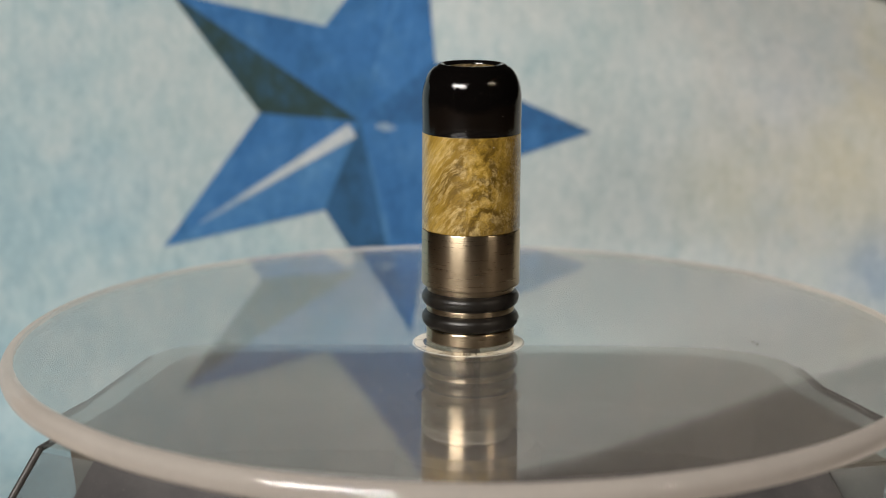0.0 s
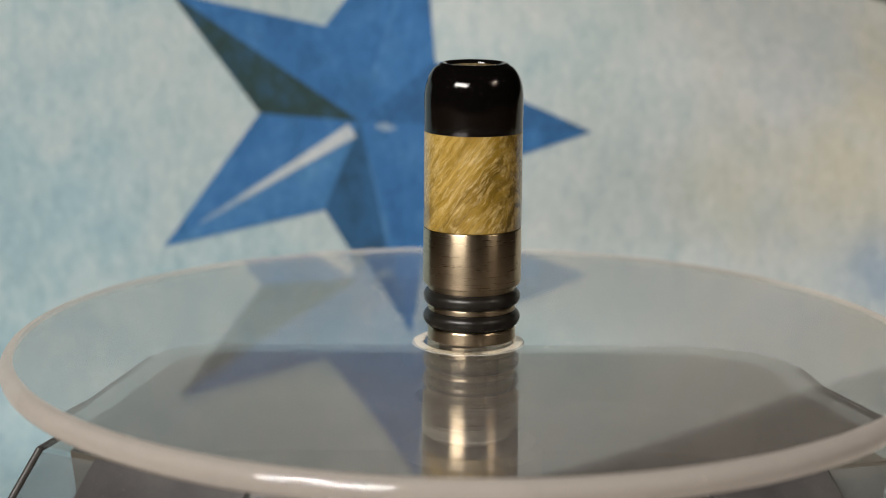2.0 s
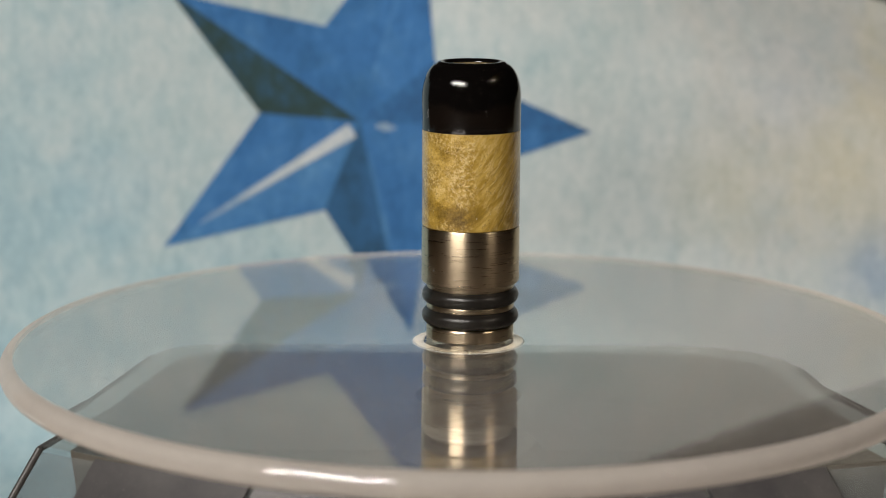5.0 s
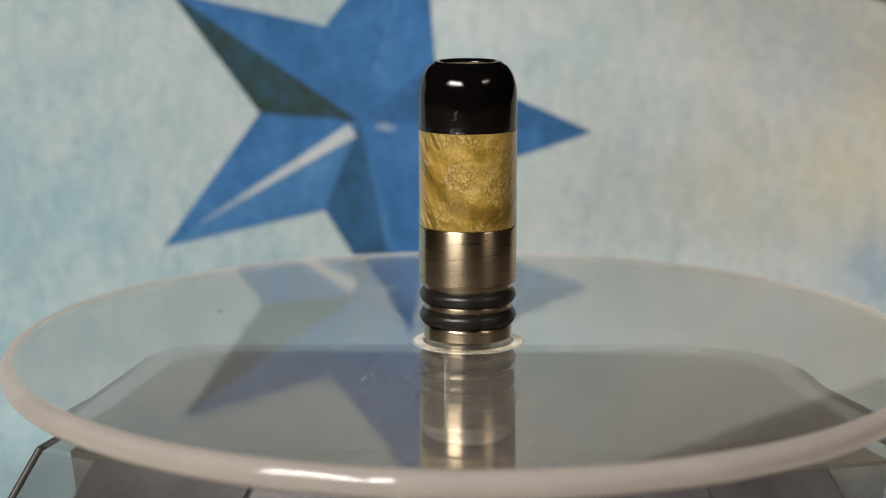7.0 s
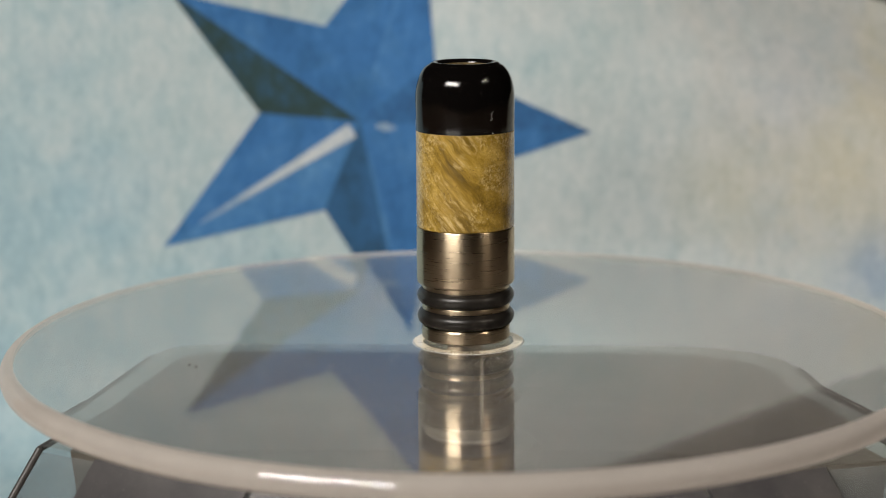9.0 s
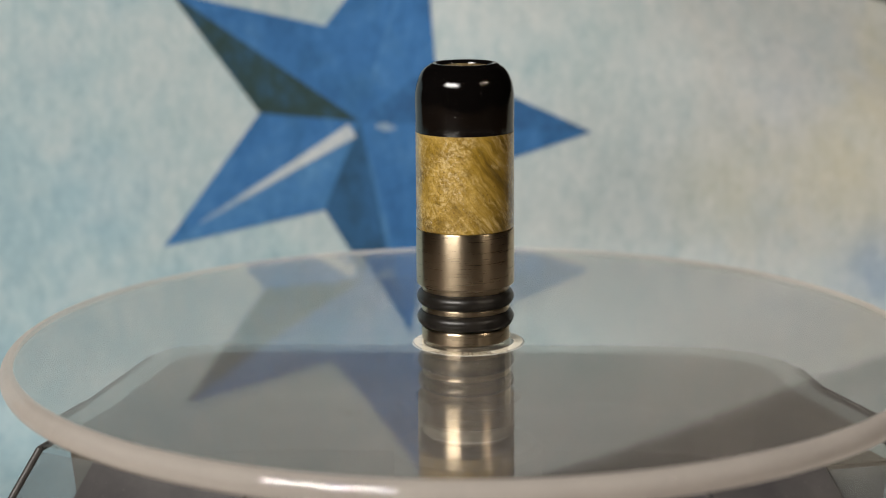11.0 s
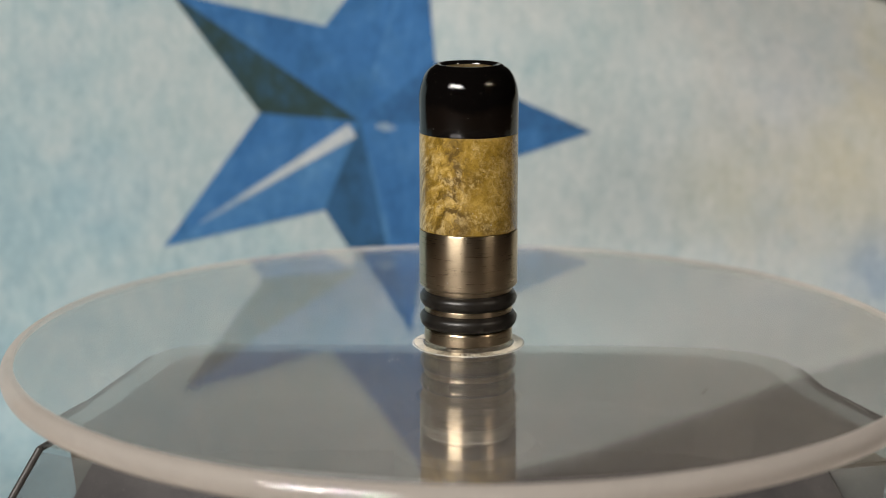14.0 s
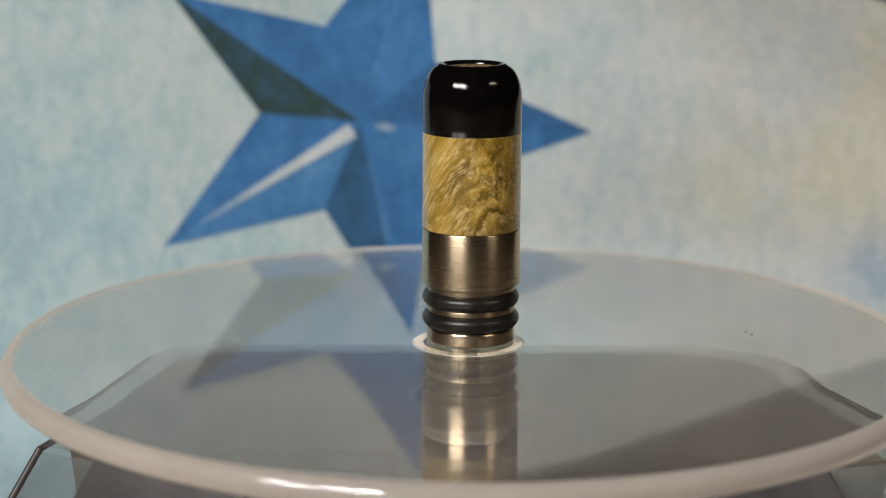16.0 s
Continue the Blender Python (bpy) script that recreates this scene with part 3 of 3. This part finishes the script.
            for m in range(4):
                bm.faces.new((up[m], low[m], low[(m + 1) % 4], up[(m + 1) % 4]))
        return bm

    # hub under the disc: a clear sleeve with a bright collar and ribs
    part("hub_collar", lathe(arc(7.42, -3.15, 0.09, 0.09, 0, 330, 11), 96), HUB_RING, disc, "thin bright ring round the seat", smooth=60)
    def fins(r0, r1, low, high, thick, count):
        """Thin radial fins, joined in one mesh."""
        bm = bmesh.new()
        for k in range(count):
            a = 2 * math.pi * (k + 0.3 * math.sin(k * 2.3)) / count
            d, e = Vector((math.cos(a), math.sin(a), 0)), Vector((-math.sin(a), math.cos(a), 0)) * thick / 2
            q = [bm.verts.new(d * r + e * m + Vector((0, 0, z))) for z in (low, high) for r, m in ((r0, -1), (r1, -1), (r1, 1), (r0, 1))]
            for f in ((0, 1, 2, 3), (4, 5, 6, 7), (0, 1, 5, 4), (1, 2, 6, 5), (2, 3, 7, 6), (3, 0, 4, 7)):
                bm.faces.new([q[m] for m in f])
        return bm

    # white fins added to stand in for glints at the seat's sides
    part("glint_fins", fins(6.10, 7.26, -3.08, -2.3, 0.012, 150), GLINT_WHITE, disc, "white fins added for the glints of the seat")
    # white rings paint the glint along the clear cup's edges
    for r, z, fat in ((5.98, -15.45, 0.10), (5.5, -14.05, 0.07)):
        part("cup_edge_glint", lathe(arc(r, z, fat, fat, 0, 330, 11), 96), HUB_RING, disc, "white ring for the glint on a cup edge", smooth=60)
    part("seat_cone", facet_ring(5.9, 7.32, -2.55, -2.75, 22), COLLAR, disc, "bright faceted seat in the disc")
    part("hub_cup", lathe([(6.25, -3.5), (6.25, -14.2), (6.1, -15.1), (5.5, -15.9), (4.4, -16.4), (0.05, -16.6), (0.05, -14.9), (4.8, -14.6), (5.4, -14.2), (5.55, -13.5), (5.55, -3.5)], 96),
         HUB_ACRYLIC, disc, "clear hollow hub cup", smooth=40)
    part("hub_lip", lathe([(6.30, -14.0), (6.30, -14.4), (6.12, -15.3), (5.5, -16.1), (4.6, -16.5), (4.6, -16.4), (5.45, -15.92), (6.05, -15.2), (6.26, -14.3)], 72), HUB_EDGE, disc, "clear rounded bottom edge", smooth=60)
    part("hub_floor", lathe([(0.05, -14.3), (5.45, -14.05), (5.45, -14.3), (0.05, -14.6)], 72), HUB_ACRYLIC, disc, "clear cup floor", smooth=60)
    bm = box(-4.9, -1.2, -13.9, 4.9, 1.2, -3.7, 0.15)
    bm.transform(Matrix.Rotation(radians(-220), 4, "Z"))
    part("hub_blade", bm, CORE, disc, "dark brown blade inside the cup")
    for turn, low, high, wide in ((135.6, -14.0, -3.8, 0.14), (195.6, -15.4, -13.8, 0.12), (-2.0, -15.4, -13.8, 0.12)):
        bm = box(5.5, -wide, low, 6.32, wide, high, 0.04)
        bm.transform(Matrix.Rotation(radians(turn), 4, "Z"))
        part("hub_rib", bm, HUB_EDGE, disc)
    # dust and grit on the disc
    rnd = random.Random(5)
    for name, m, count, size in (("dust", DUST, 5200, 0.035), ("grit", GRIT, 14, 0.15), ("scratches", DUST, 420, 0.050), ("dust_patch", DUST, 620, 0.042)):
        verts, faces = [], []
        for _ in range(count):
            rr, aa = math.sqrt(rnd.random()) * (DISC_R - 4), rnd.random() * 6.283
            if name == "scratches":
                rr = 9 + 20 * rnd.random() ** 1.4
            if name == "dust_patch":
                rr, aa = 12 + 22 * rnd.random(), radians(141 + 11 * rnd.gauss(0, 1))
            if rr < 8:
                continue
            w = size * (0.4 + 1.2 * rnd.random() ** 3)
            ln, turn = w * (1 + 2.5 * rnd.random() ** 4), rnd.random() * 6.283
            c, d = Vector((rr * math.cos(aa), rr * math.sin(aa), w * 0.35)), Vector((math.cos(turn), math.sin(turn), 0))
            e, up, b = Vector((-d.y, d.x, 0)), Vector((0, 0, w * 0.4)), len(verts)
            verts += [c + d * ln, c + e * w, c - d * ln, c - e * w, c + up, c - up]
            faces += [(b + k, b + (k + 1) % 4, b + 4) for k in range(4)] + [(b + (k + 1) % 4, b + k, b + 5) for k in range(4)]
        me = bpy.data.meshes.new(name)
        me.from_pydata([v * MM for v in verts], [], faces)
        me.materials.append(m)
        ob = new(name, me)
        ob.parent = disc
        tagged(ob, kind="stuff")
    return table, disc


# ---- the turned tip ----
def build_tip():
    tip = tagged(new("drip_tip"), "turned drip tip of black resin, burl wood and steel", "drip tip")
    R = 6.5
    # steel: foot, two ring grooves, body
    steel = [(4.3, 0.0), (5.65, 0.0), (5.85, 0.15), (5.85, 1.55), (5.75, 1.75), (5.0, 1.8), (5.0, 4.0), (5.8, 4.05), (5.85, 4.2), (5.85, 4.6),
             (5.8, 4.75), (5.0, 4.8), (5.0, 6.75), (5.75, 6.8), (5.85, 7.0), (5.9, 7.5), (6.3, 7.55), (6.48, 7.75), (R, 8.0),
             (R, 14.9), (R - 0.08, 15.08), (5.2, 15.1), (5.2, 14.8), (4.3, 14.8)]
    part("steel_body", lathe(steel, 160), STEEL, tip, "brushed steel base with turned grooves", smooth=25)
    def ring_profile(cx, cz, rx, rz):
        # worn rubber, a little pointed at its widest
        pts = []
        for k in range(23):
            a = radians(k * 15)
            c, sn = math.cos(a), math.sin(a)
            pts.append((cx + rx * math.copysign(abs(c) ** 1.25, c), cz + rz * math.copysign(abs(sn) ** 0.95, sn)))
        return pts

    for z in (2.95, 5.75):
        part("o_ring", lathe(ring_profile(5.45, z, 1.02, 1.12), 128), RUBBER, tip, "black rubber ring", smooth=60)
    z0, z1 = 15.12, 27.9
    wood = [(5.0, z0), (R - 0.12, z0), (R - 0.02, z0 + 0.12), (R, z0 + 0.3), (R, z1 - 0.1), (R - 0.05, z1 - 0.02), (5.0, z1 - 0.02)]
    part("wood_sleeve", lathe(wood, 160), WOOD, tip, "golden burl wood sleeve", smooth=25)
    cap = [(4.2, z1), (R - 0.03, z1), (R, z1 + 0.06), (R, 32.2)] + arc(4.15, 32.2, 2.35, 4.4, 8, 78, 14) \
        + [(4.45, 36.70), (4.22, 36.80), (3.98, 36.81), (3.74, 36.76), (3.56, 36.66), (3.45, 36.5), (3.40, 36.0), (3.12, 35.2), (3.12, z1 + 1)]
    part("cap", lathe(cap, 160), RESIN, tip, "polished black resin cap", smooth=35)
    bore = [(3.10, 0.5), (3.10, 35.2), (3.37, 36.0), (3.40, 36.35), (3.33, 36.35), (3.2, 35.9), (2.85, 34.9), (2.7, 34.0), (2.7, 0.5)]
    part("bore", lathe(bore, 96), BORE, tip, "bronze-coloured inner bore", smooth=35)
    # a lint fibre on the cap
    bm = bmesh.new()
    path = []
    for i in range(13):
        t = i / 12
        a = radians(147 + 7 * t + 2.5 * math.sin(6 * t))
        path.append(Vector(((R + 0.03) * math.cos(a), (R + 0.03) * math.sin(a), 29.7 + 1.2 * t ** 1.4)))
    rings = [[bm.verts.new(p + Vector((math.cos(k * 2.094), math.sin(k * 2.094), 0.4 * math.sin(k * 2.094 + 1))) * 0.014) for k in range(3)] for p in path]
    for a, b in zip(rings, rings[1:]):
        for k in range(3):
            bm.faces.new((a[k], a[(k + 1) % 3], b[(k + 1) % 3], b[k]))
    part("lint", bm, DUST, tip, "pale lint fibre")
    rnd = random.Random(9)
    verts, faces = [], []
    for _ in range(110):
        a, z = rnd.random() * 6.283, 8.2 + 23.5 * rnd.random()
        w = 0.018 + 0.05 * rnd.random() ** 4
        n, u, up = Vector((math.cos(a), math.sin(a), 0)), Vector((-math.sin(a), math.cos(a), 0)), Vector((0, 0, 1))
        c, tilt, b = n * (R + 0.004), rnd.random() * 3.14, len(verts)
        d, e = u * math.cos(tilt) + up * math.sin(tilt), up * math.cos(tilt) - u * math.sin(tilt)
        c = c + up * z
        long = w * (1 + 2.5 * rnd.random() ** 3)
        verts += [c + d * long, c + e * w, c - d * long, c - e * w, c + n * w * 0.5]
        faces += [(b + k, b + (k + 1) % 4, b + 4) for k in range(4)]
    me = bpy.data.meshes.new("specks")
    me.from_pydata([v * MM for v in verts], [], faces)
    me.materials.append(DUST)
    specks = new("specks", me)
    specks.parent = tip
    tagged(specks, kind="stuff")
    return tip


build_room()
build_cloth()
turntable, disc = build_turntable()
tip = build_tip()


def motions():
    def spin(t):
        # the disc turns, nods towards the lens, leans sideways and dips a little once a turn
        phase = 2 * math.pi * (t + 1.5) / TURN_PERIOD
        nod = radians(LEAN_MEAN + LEAN_FORE * math.cos(phase))
        side = radians(LEAN_SIDE * math.sin(phase))
        return Matrix.Translation((0, 0, -0.00010 * math.cos(phase))) @ Matrix.Rotation(side, 4, "Y") @ Matrix.Rotation(nod, 4, "X") \
            @ Matrix.Rotation(phase - math.pi / 2, 4, "Z")

    times = [i * 0.25 for i in range(65)]
    walk(disc, [(t, spin(t)) for t in times])
    walk(tip, [(t, spin(t) @ Matrix.Translation((0.00038, 0, 0.00002))) for t in times])


motions()
